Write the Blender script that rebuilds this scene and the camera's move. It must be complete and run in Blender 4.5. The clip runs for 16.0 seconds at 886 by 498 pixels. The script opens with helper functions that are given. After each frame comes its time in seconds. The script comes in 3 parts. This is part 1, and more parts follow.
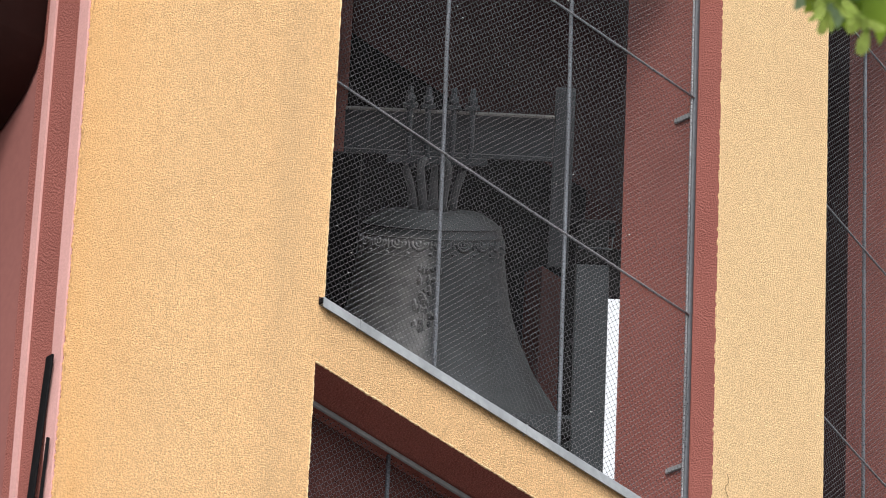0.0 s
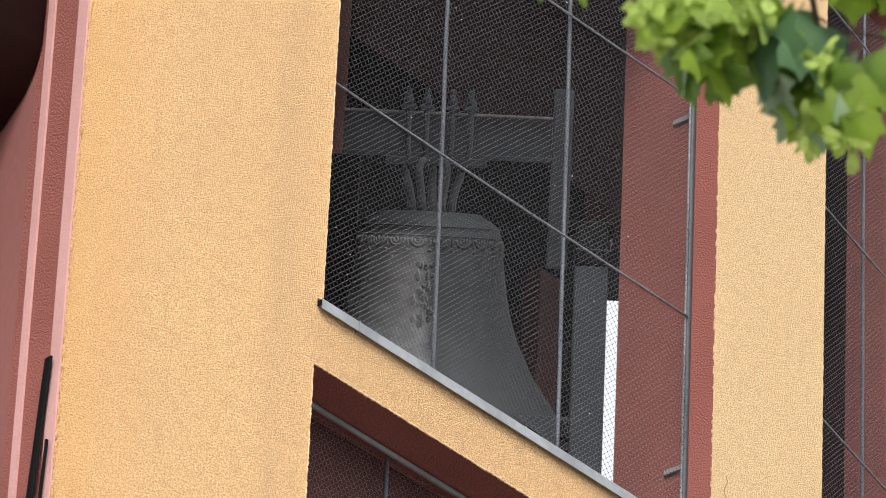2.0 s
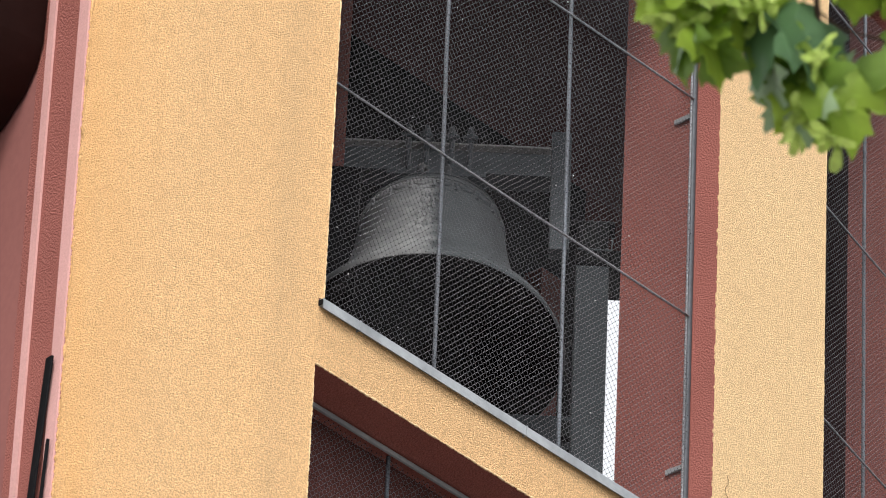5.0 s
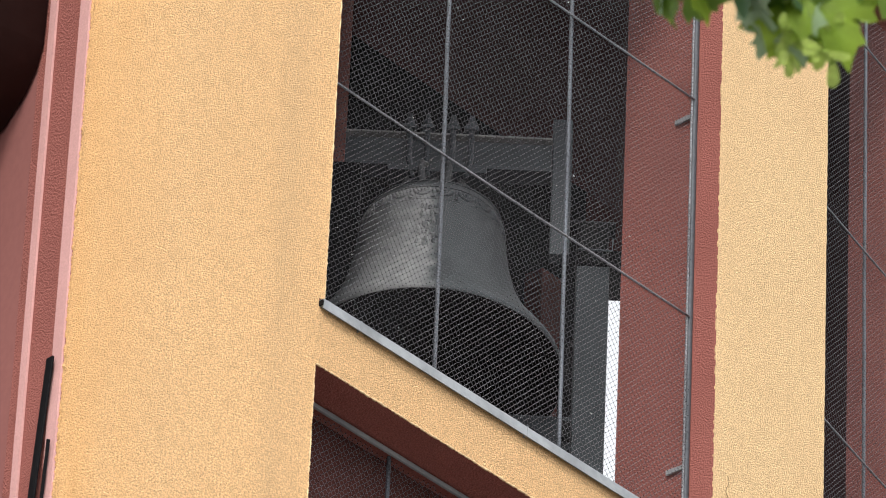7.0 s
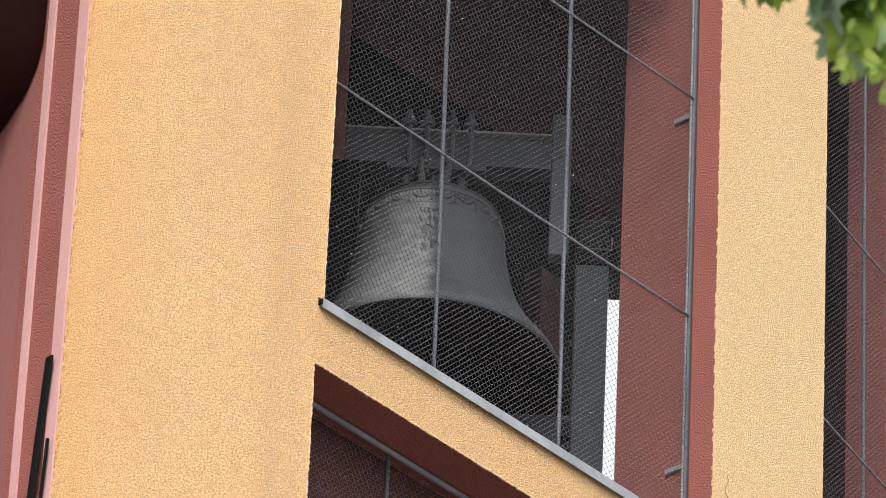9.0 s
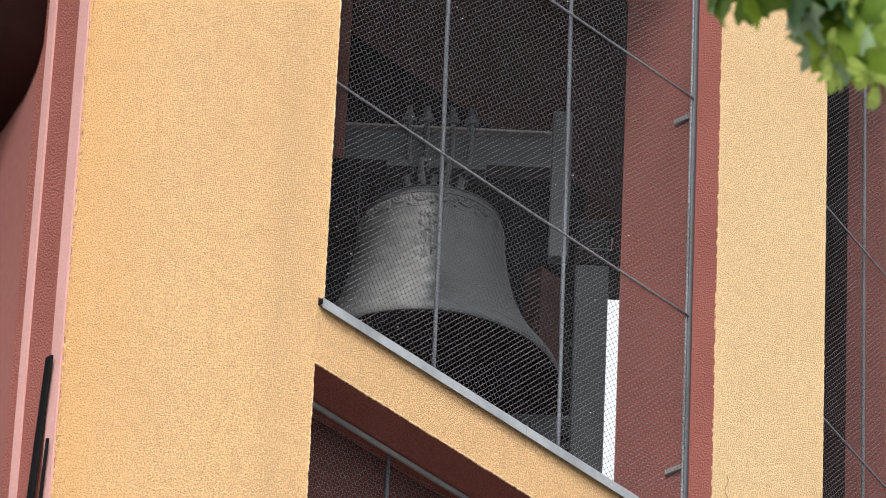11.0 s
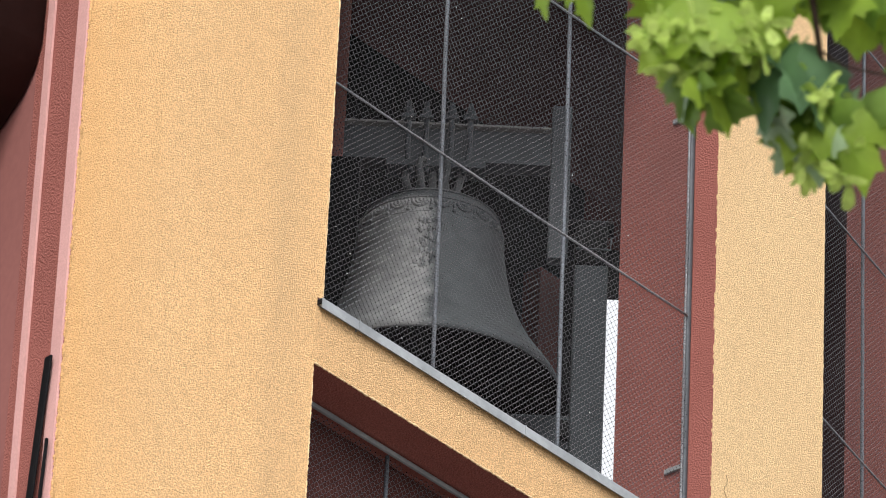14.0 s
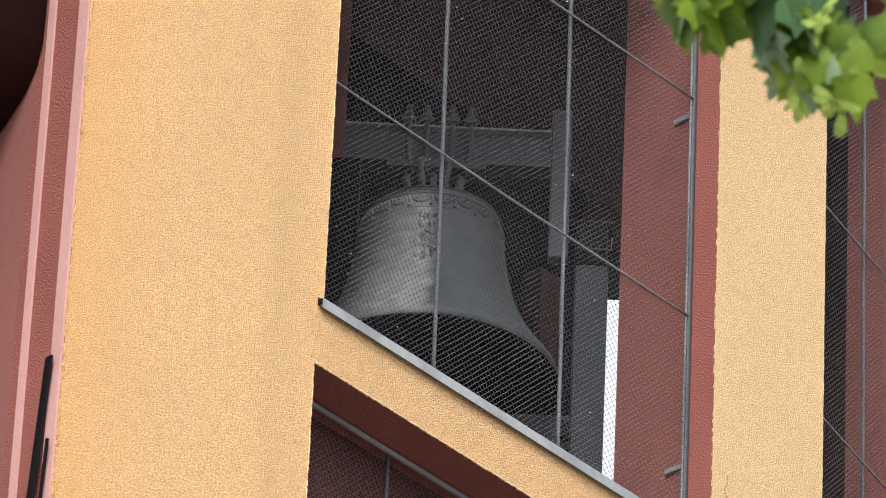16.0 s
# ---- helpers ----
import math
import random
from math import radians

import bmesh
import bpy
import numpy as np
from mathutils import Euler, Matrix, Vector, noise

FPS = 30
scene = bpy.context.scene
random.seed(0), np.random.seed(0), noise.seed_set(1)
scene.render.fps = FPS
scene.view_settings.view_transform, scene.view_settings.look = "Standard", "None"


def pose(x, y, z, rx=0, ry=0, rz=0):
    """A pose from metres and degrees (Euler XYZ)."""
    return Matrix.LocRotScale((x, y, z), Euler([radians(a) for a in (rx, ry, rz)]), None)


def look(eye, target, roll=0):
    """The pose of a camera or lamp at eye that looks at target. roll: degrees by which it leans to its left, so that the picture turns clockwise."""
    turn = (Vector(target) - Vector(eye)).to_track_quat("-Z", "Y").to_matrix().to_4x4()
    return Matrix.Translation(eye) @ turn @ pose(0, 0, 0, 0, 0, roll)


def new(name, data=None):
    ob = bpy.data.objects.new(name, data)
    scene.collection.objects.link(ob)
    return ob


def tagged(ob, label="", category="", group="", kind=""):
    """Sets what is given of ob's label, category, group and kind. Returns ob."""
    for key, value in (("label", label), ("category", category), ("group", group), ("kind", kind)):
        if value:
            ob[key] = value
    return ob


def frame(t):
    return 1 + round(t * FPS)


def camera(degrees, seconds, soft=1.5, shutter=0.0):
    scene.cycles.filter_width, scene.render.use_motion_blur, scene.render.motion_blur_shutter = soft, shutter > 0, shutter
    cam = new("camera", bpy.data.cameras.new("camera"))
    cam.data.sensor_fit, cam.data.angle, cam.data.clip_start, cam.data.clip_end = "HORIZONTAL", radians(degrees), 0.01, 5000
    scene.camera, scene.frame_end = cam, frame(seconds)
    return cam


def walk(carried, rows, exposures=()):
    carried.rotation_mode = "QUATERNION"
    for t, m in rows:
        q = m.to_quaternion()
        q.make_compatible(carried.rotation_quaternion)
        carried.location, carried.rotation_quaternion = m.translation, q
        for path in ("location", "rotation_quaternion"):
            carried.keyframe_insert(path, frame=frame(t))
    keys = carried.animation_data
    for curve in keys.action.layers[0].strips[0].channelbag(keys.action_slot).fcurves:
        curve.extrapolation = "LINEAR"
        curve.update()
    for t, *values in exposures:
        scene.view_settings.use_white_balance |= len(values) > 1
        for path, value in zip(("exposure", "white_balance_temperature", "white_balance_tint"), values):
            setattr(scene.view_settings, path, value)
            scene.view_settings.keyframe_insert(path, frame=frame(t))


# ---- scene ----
# The camera: a long lens on a low tripod, looking up at the bell chamber; it only trembles.
cam = camera(7.473, 16.0, soft=1.0, shutter=0.4)
cam.data.dof.use_dof, cam.data.dof.focus_distance, cam.data.dof.aperture_fstop = True, 34.5, 20.0
EYE = Vector((-18.036, -16.720, 1.6))
AIM = Vector((0.63685, 0.56721, 0.52220))
FOCAL = 12000.0
BASE = look(EYE, EYE + AIM * 30, 2.67)


def trembled(dx, dy):
    side, up = BASE.col[0].to_3d(), BASE.col[1].to_3d()
    return look(EYE, EYE + (AIM * FOCAL - side * dx + up * dy) / 400, 2.67)


TREMBLE = [(0, 1.0, -1.5), (0.5, 0.1, 1.8), (1, -1.3, -0.3), (1.5, -0.5, 0.0), (2, -1.3, 1.6), (2.5, -1.3, 1.2), (3, -1.3, 1.3),
           (3.5, -1.3, 0.4), (4, -1.3, 0.7), (4.5, -0.5, 0.8), (5.5, 2.0, 1.1), (6.5, 4.3, 1.5), (7, 1.6, 1.6), (7.5, -0.3, -0.8),
           (8, 3.8, 1.6), (8.5, 3.2, 2.8), (9, 0.3, 0.0), (10, 0.2, 0.0), (11.5, 0.1, 0.0), (12, 0, 0), (12.5, 0, 0), (13, -0.1, 0), (13.5, -0.5, 0),
           (14, -1.3, 0), (14.5, -1.5, 0), (15, -1.4, -0.4), (15.5, -1.3, 0), (16, -0.3, 0)]
walk(cam, [(t, trembled(dx, dy)) for t, dx, dy in TREMBLE])

# Light: a bright overcast sky and a wide, weak sun.
SUN_ELEVATION, SUN_AZIMUTH = radians(46), radians(236)
world = bpy.data.worlds.new("overcast_sky")
scene.world = world
world.use_nodes = True
wn = world.node_tree
sky = wn.nodes.new("ShaderNodeTexSky")
sky.sky_type, sky.sun_disc = "NISHITA", False
sky.sun_elevation, sky.sun_rotation = SUN_ELEVATION, SUN_AZIMUTH
sky.dust_density = 6.0
pale = wn.nodes.new("ShaderNodeHueSaturation")
pale.inputs["Saturation"].default_value = 0.22
wn.links.new(sky.outputs["Color"], pale.inputs["Color"])
cloud = wn.nodes.new("ShaderNodeMix")
cloud.data_type = "RGBA"
cloud.inputs["Factor"].default_value = 0.6
cloud.inputs["B"].default_value = (4.6, 4.7, 4.9, 1)      # even cloud cover
wn.links.new(pale.outputs["Color"], cloud.inputs["A"])
wn.links.new(cloud.outputs["Result"], wn.nodes["Background"].inputs["Color"])
wn.nodes["Background"].inputs["Strength"].default_value = 0.15
sun = new("sun", bpy.data.lights.new("sun", "SUN"))
sun.data.energy, sun.data.angle, sun.data.color = 1.45, radians(16), (1.0, 0.955, 0.90)
from_sun = Vector((math.sin(SUN_AZIMUTH) * math.cos(SUN_ELEVATION), math.cos(SUN_AZIMUTH) * math.cos(SUN_ELEVATION), math.sin(SUN_ELEVATION)))
sun.matrix_world = look(from_sun * 60, (0, 0, 0))
scene.view_settings.exposure = 0.93


# ---- materials ----
def material(name, colour, rough=0.8, metal=0.0, grain=40.0, spread=0.12, bump=0.0, bump_scale=120.0, stain=0.0, stain_scale=1.2,
             stain_colour=None, through_light=0.0, bump_distance=0.004, stretch=(1, 1, 1), shine=0.25, patch=0.0, patch_scale=9.0):
    """A procedural surface: base colour, fine grain, broad stains and relief, in metres."""
    m = bpy.data.materials.new(name)
    m.use_nodes = True
    n, l = m.node_tree.nodes, m.node_tree.links
    p = n["Principled BSDF"]
    p.inputs["Roughness"].default_value, p.inputs["Metallic"].default_value = rough, metal
    p.inputs["Specular IOR Level"].default_value = shine
    co = n.new("ShaderNodeTexCoord")
    mp = n.new("ShaderNodeMapping")
    mp.inputs["Scale"].default_value = stretch
    l.new(co.outputs["Object"], mp.inputs["Vector"])

    def noise_node(scale, detail):
        t = n.new("ShaderNodeTexNoise")
        t.inputs["Scale"].default_value, t.inputs["Detail"].default_value = scale, detail
        l.new(mp.outputs["Vector"], t.inputs["Vector"])
        return t

    def blend(a, b, fac_socket):
        x = n.new("ShaderNodeMix")
        x.data_type = "RGBA"
        l.new(fac_socket, x.inputs["Factor"])
        for sock, v in ((x.inputs["A"], a), (x.inputs["B"], b)):
            if isinstance(v, tuple):
                sock.default_value = (*v, 1)
            else:
                l.new(v, sock)
        return x.outputs["Result"]

    g = noise_node(grain, 5)
    lo, hi = tuple(c * (1 - spread) for c in colour), tuple(min(c * (1 + spread), 1) for c in colour)
    ramp = n.new("ShaderNodeMapRange")
    ramp.inputs["From Min"].default_value, ramp.inputs["From Max"].default_value = 0.3, 0.7
    l.new(g.outputs["Fac"], ramp.inputs["Value"])
    out = blend(lo, hi, ramp.outputs["Result"])
    if stain:
        s = noise_node(stain_scale, 4)
        sr = n.new("ShaderNodeMapRange")
        sr.inputs["From Min"].default_value, sr.inputs["From Max"].default_value = 0.42, 0.72
        sr.inputs["To Max"].default_value = stain
        l.new(s.outputs["Fac"], sr.inputs["Value"])
        out = blend(out, stain_colour or tuple(c * 0.6 for c in colour), sr.outputs["Result"])
    if patch:
        s2 = noise_node(patch_scale, 5)
        sp = n.new("ShaderNodeMapRange")
        sp.inputs["From Min"].default_value, sp.inputs["From Max"].default_value = 0.46, 0.68
        sp.inputs["To Max"].default_value = patch
        l.new(s2.outputs["Fac"], sp.inputs["Value"])
        out = blend(out, tuple(c * 0.66 for c in colour), sp.outputs["Result"])
    l.new(out, p.inputs["Base Color"])
    if bump:
        b = noise_node(bump_scale, 6)
        bn = n.new("ShaderNodeBump")
        bn.inputs["Strength"].default_value, bn.inputs["Distance"].default_value = bump, bump_distance
        l.new(b.outputs["Fac"], bn.inputs["Height"])
        l.new(bn.outputs["Normal"], p.inputs["Normal"])
    if through_light:
        tr, mx = n.new("ShaderNodeBsdfTranslucent"), n.new("ShaderNodeMixShader")
        l.new(out, tr.inputs["Color"])
        mx.inputs[0].default_value = through_light
        l.new(p.outputs[0], mx.inputs[1])
        l.new(tr.outputs[0], mx.inputs[2])
        l.new(mx.outputs[0], n["Material Output"].inputs["Surface"])
    return m


YELLOW = material("ochre_render", (0.80, 0.522, 0.285), 0.92, grain=100, spread=0.38, bump=1.0, bump_scale=135, patch=0.28, patch_scale=20, stain=0.35, stain_scale=1.6, stain_colour=(0.69, 0.45, 0.24), bump_distance=0.014)
# The left face's dimmer light is put into this tone, besides its warmer orange.
DIM_ORANGE = material("dim_orange_ochre_render", (0.72, 0.452, 0.227), 0.92, grain=100, spread=0.38, bump=1.0, bump_scale=135, patch=0.28, patch_scale=18, stain=0.45, stain_scale=1.3, stain_colour=(0.60, 0.39, 0.20), bump_distance=0.014)
no, lo_ = DIM_ORANGE.node_tree.nodes, DIM_ORANGE.node_tree.links
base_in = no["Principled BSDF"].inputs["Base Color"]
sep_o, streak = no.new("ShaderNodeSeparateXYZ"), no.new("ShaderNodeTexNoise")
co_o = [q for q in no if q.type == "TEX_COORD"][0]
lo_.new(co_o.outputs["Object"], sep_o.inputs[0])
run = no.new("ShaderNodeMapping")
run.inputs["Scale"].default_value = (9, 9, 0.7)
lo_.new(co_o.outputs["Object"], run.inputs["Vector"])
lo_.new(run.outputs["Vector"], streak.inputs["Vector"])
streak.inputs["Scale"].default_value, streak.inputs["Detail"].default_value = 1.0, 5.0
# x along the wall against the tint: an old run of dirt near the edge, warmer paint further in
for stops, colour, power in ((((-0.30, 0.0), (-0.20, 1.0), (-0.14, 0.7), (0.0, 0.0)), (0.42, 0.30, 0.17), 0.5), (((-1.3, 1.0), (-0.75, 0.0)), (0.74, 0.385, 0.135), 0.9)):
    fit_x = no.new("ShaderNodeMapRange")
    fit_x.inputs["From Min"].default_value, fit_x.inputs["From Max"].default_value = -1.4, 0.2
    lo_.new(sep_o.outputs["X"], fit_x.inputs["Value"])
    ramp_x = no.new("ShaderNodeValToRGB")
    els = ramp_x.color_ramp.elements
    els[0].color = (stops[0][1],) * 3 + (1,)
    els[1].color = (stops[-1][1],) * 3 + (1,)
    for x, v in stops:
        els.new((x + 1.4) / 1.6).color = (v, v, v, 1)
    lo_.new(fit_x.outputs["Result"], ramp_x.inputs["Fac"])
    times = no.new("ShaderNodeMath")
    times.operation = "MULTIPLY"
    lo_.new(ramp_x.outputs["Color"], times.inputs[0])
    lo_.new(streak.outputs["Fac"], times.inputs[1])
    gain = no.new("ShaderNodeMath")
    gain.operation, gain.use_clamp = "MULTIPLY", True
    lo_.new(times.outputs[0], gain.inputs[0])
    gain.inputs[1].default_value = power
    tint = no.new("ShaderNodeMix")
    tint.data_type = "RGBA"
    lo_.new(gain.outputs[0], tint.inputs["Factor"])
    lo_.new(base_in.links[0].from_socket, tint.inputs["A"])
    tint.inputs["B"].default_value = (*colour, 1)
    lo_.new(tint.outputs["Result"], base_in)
MAROON = material("maroon_render", (0.312, 0.109, 0.090), 0.92, grain=170, spread=0.3, bump=1.0, bump_scale=105, stain=0.3, stain_scale=2.0, bump_distance=0.011)
PINK = material("pink_trim_render", (0.60, 0.34, 0.32), 0.85, grain=120, spread=0.08, bump=0.3, bump_scale=150, stain=0.2, stain_scale=3)
MAUVE = material("smooth_maroon_plaster", (0.27, 0.108, 0.097), 0.8, grain=25, spread=0.06, bump=0.1, stain=0.2)
# dark brown that holds the shade at the top of the left recess
SHADED_BROWN = material("shaded_brown_soffit", (0.036, 0.017, 0.015), 0.7, shine=0.06, grain=15, spread=0.1, stain=0.3)
# maroon of the chamber, darkened: lack of light inside is put into the colour
SHADED_INNER_MAROON = material("shaded_inner_plaster", (0.055, 0.026, 0.026), 0.9, shine=0.06, grain=30, spread=0.15, bump=0.3, stain=0.4)
# near black put on the lower chamber in place of its deep shade
CHAMBER_SHADE = material("chamber_shade_black", (0.006, 0.006, 0.0065), 0.75, shine=0.06, grain=20, spread=0.2, stain=0.3)
SILL_METAL = material("weathered_zinc", (0.34, 0.36, 0.38), 0.5, 0.15, grain=30, spread=0.1, stain=0.5, stain_scale=4, stain_colour=(0.13, 0.14, 0.15), bump=0.05)
RAIL_METAL = material("grey_galvanised_steel", (0.075, 0.083, 0.095), 0.55, 0.2, grain=60, spread=0.2, stain=0.5, stain_scale=7, stain_colour=(0.08, 0.085, 0.09))
ROD_METAL = material("dull_steel_rod", (0.125, 0.138, 0.158), 0.6, 0.2, grain=110, spread=0.55)
CABLE = material("dark_steel_cable", (0.20, 0.205, 0.22), 0.6, 0.1, grain=150, spread=0.9)
NET = material("grey_bird_netting", (0.182, 0.178, 0.196), 0.8, grain=60, spread=0.3)
# knots darker than the cords: their own shade is put into the colour
KNOT = material("shaded_net_knot", (0.006, 0.0055, 0.006), 0.95, shine=0.02, grain=60, spread=0.3)
BRONZE = material("patinated_bell_bronze", (0.062, 0.072, 0.077), 0.6, 0.15, grain=18, spread=0.2, bump=0.3, bump_scale=45, stain=0.8, stain_scale=5, stain_colour=(0.050, 0.058, 0.062))
nb, lb = BRONZE.node_tree.nodes, BRONZE.node_tree.links
for_base = nb["Principled BSDF"].inputs["Base Color"].links[0].from_socket
# paler left flank: light falling on it is put into the colour, edge ragged
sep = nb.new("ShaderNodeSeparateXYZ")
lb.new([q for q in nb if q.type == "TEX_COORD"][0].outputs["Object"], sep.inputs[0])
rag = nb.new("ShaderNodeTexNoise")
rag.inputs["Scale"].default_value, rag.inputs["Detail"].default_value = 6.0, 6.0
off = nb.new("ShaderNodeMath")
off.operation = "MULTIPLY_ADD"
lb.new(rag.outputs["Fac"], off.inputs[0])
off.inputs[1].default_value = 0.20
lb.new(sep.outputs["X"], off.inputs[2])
lit_flank = nb.new("ShaderNodeValToRGB")
lit_flank.color_ramp.elements[0].color = (0.3, 0.3, 0.3, 1)
lit_flank.color_ramp.elements[1].color = (0, 0, 0, 1)
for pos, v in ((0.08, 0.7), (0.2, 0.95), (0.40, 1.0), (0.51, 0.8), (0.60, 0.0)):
    e = lit_flank.color_ramp.elements.new(pos)
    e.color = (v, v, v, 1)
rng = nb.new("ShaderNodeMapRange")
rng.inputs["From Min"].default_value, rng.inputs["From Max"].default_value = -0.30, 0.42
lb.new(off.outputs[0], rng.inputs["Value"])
lb.new(rng.outputs["Result"], lit_flank.inputs["Fac"])
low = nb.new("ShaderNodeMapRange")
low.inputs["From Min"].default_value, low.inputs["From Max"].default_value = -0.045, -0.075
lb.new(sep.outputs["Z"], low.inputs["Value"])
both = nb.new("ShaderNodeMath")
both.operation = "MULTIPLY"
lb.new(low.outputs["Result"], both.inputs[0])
lb.new(lit_flank.outputs["Color"], both.inputs[1])
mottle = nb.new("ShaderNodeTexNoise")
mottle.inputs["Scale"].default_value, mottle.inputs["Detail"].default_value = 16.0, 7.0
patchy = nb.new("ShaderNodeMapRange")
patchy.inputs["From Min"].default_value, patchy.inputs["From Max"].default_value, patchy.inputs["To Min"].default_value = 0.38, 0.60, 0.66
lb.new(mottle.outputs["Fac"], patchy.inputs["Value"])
lit_mask = nb.new("ShaderNodeMath")
lit_mask.operation = "MULTIPLY"
lb.new(both.outputs[0], lit_mask.inputs[0])
lb.new(patchy.outputs["Result"], lit_mask.inputs[1])
lit_blend = nb.new("ShaderNodeMix")
lit_blend.data_type = "RGBA"
lb.new(lit_mask.outputs[0], lit_blend.inputs["Factor"])
lb.new(for_base, lit_blend.inputs["A"])
lit_blend.inputs["B"].default_value = (0.36, 0.366, 0.366, 1)
lb.new(lit_blend.outputs["Result"], nb["Principled BSDF"].inputs["Base Color"])
CROWN_BRONZE = material("dark_crown_bronze", (0.08, 0.088, 0.092), 0.6, 0.15, grain=30, spread=0.25, stain=0.5, stain_scale=9)
# near-black copy of the bronze: the hollow's shade is put into the colour
SHADED_BRONZE = material("shaded_inner_bronze", (0.008, 0.008, 0.008), 0.8, 0.0, shine=0.06, grain=18, spread=0.2)
PAINTED_STEEL = material("grey_painted_steel", (0.046, 0.056, 0.063), 0.6, 0.0, grain=25, spread=0.12, stain=0.5, stain_scale=5, stain_colour=(0.041, 0.047, 0.055))
# flange colour: dust, with the light from the sky put in as well
DUSTY_LIT_STEEL = material("dusty_lit_grey_steel", (0.20, 0.20, 0.19), 0.85, grain=40, spread=0.25, stain=0.5, stain_scale=6, stain_colour=(0.10, 0.105, 0.11))
# darker copy of the grey steel: shade on the frame is put into it
SHADED_FRAME_STEEL = material("shaded_frame_steel", (0.031, 0.038, 0.043), 0.65, 0.0, grain=25, spread=0.15, stain=0.5, stain_scale=6, stain_colour=(0.024, 0.029, 0.033), shine=0.15)
DARK_STEEL = material("dark_steel", (0.008, 0.008, 0.009), 0.6, 0.0, shine=0.06, grain=30, spread=0.2)
ASPHALT = material("grey_paving", (0.18, 0.175, 0.165), 0.9, grain=60, spread=0.3, stain=0.4, stain_scale=0.4)
BARK = material("grey_brown_bark", (0.10, 0.075, 0.055), 0.9, grain=30, spread=0.4, bump=0.8, bump_scale=20, stretch=(1, 1, 0.25))
TWIG = material("dark_twig_bark", (0.055, 0.035, 0.025), 0.8, grain=100, spread=0.3)
LEAF = material("fresh_green_leaf", (0.28, 0.41, 0.05), 0.5, grain=30, spread=0.25, stain=0.5, stain_scale=14, stain_colour=(0.18, 0.29, 0.035), through_light=0.55)
LEAF_DEEP = material("deep_green_leaf", (0.165, 0.27, 0.045), 0.45, grain=30, spread=0.25, stain=0.4, stain_scale=14, through_light=0.42)
LEAF_BLUE = material("blue_green_leaf", (0.085, 0.165, 0.075), 0.4, grain=30, spread=0.2, stain=0.4, stain_scale=14, through_light=0.2)
LEAF_PALE = material("blue_green_leaf_underside", (0.30, 0.41, 0.24), 0.5, grain=40, spread=0.15, through_light=0.3)
SEED = material("yellow_green_winged_seed", (0.46, 0.59, 0.15), 0.5, grain=60, spread=0.2, through_light=0.45)
SPECK = material("white_fluff", (0.7, 0.7, 0.7), 0.9)
ROOF = material("dark_roof_sheet", (0.08, 0.07, 0.07), 0.6, 0.3, grain=20, spread=0.2)


# ---- mesh helpers ----
def part(name, bm, mats, parent=None, label=""):
    me = bpy.data.meshes.new(name)
    bm.to_mesh(me)
    bm.free()
    for m in mats if isinstance(mats, (list, tuple)) else [mats]:
        me.materials.append(m)
    ob = new(name, me)
    ob.parent = parent
    if label:
        ob["label"] = label
    return ob


def add_box(bm, x0, x1, y0, y1, z0, z1, bevel=0.0, m=None):
    made = bmesh.ops.create_cube(bm, size=1)["verts"]
    for v in made:
        v.co = Vector((x0 + (v.co.x + 0.5) * (x1 - x0), y0 + (v.co.y + 0.5) * (y1 - y0), z0 + (v.co.z + 0.5) * (z1 - z0)))
        if m is not None:
            v.co = m @ v.co
    if bevel:
        edges = list({e for v in made for e in v.link_edges})
        bmesh.ops.bevel(bm, geom=edges, offset=bevel, segments=2, affect="EDGES", profile=0.5)
    return made


def box(x0, x1, y0, y1, z0, z1, bevel=0.0):
    bm = bmesh.new()
    add_box(bm, x0, x1, y0, y1, z0, z1, bevel)
    return bm


def add_tube(bm, points, radius, sides=8, closed=False):
    """A round bar along the points; radius is one number or one for each point."""
    pts = [Vector(q) for q in points]
    radii = radius if isinstance(radius, (list, tuple)) else [radius] * len(pts)
    rings, ref = [], None
    for i, q in enumerate(pts):
        d = (pts[min(i + 1, len(pts) - 1)] - pts[max(i - 1, 0)]).normalized()
        if ref is None:
            ref = d.cross(pts[-1] - q)
            ref = (ref if ref.length > 1e-3 * (pts[-1] - q).length else d.orthogonal()).normalized()
        ref = (ref - d * ref.dot(d)).normalized()
        other = d.cross(ref)
        rings.append([bm.verts.new(q + (ref * math.cos(a) + other * math.sin(a)) * radii[i]) for a in (2 * math.pi * k / sides for k in range(sides))])
    for a, b in zip(rings, rings[1:]):
        for k in range(sides):
            f = bm.faces.new((a[k], a[(k + 1) % sides], b[(k + 1) % sides], b[k]))
            f.smooth = sides > 5
    bm.faces.new(rings[0][::-1])
    bm.faces.new(rings[-1])


def tube(points, radius, sides=8):
    bm = bmesh.new()
    add_tube(bm, points, radius, sides)
    return bm


def turned(profile, steps=96):
    """A body turned round the z axis from (radius, height) pairs."""
    bm = bmesh.new()
    rings = []
    for r, z in profile:
        rings.append([bm.verts.new((r * math.cos(2 * math.pi * k / steps), r * math.sin(2 * math.pi * k / steps), z)) for k in range(steps)])
    for a, b in zip(rings, rings[1:]):
        for k in range(steps):
            f = bm.faces.new((a[k], a[(k + 1) % steps], b[(k + 1) % steps], b[k]))
            f.smooth = True
    return bm


def two_tone(bm, keep, other=1):
    """Faces for which keep(normal) is false take the second material."""
    bm.normal_update()
    for f in bm.faces:
        f.material_index = 0 if keep(f.normal) else other
    return bm


def structure(name, bm, mats, label, place=None):
    ob = tagged(part(name, bm, mats), label, "wall" if "wall" in name else name.split("_")[0], kind="structure")
    if place is not None:
        ob.matrix_world = place
    return ob


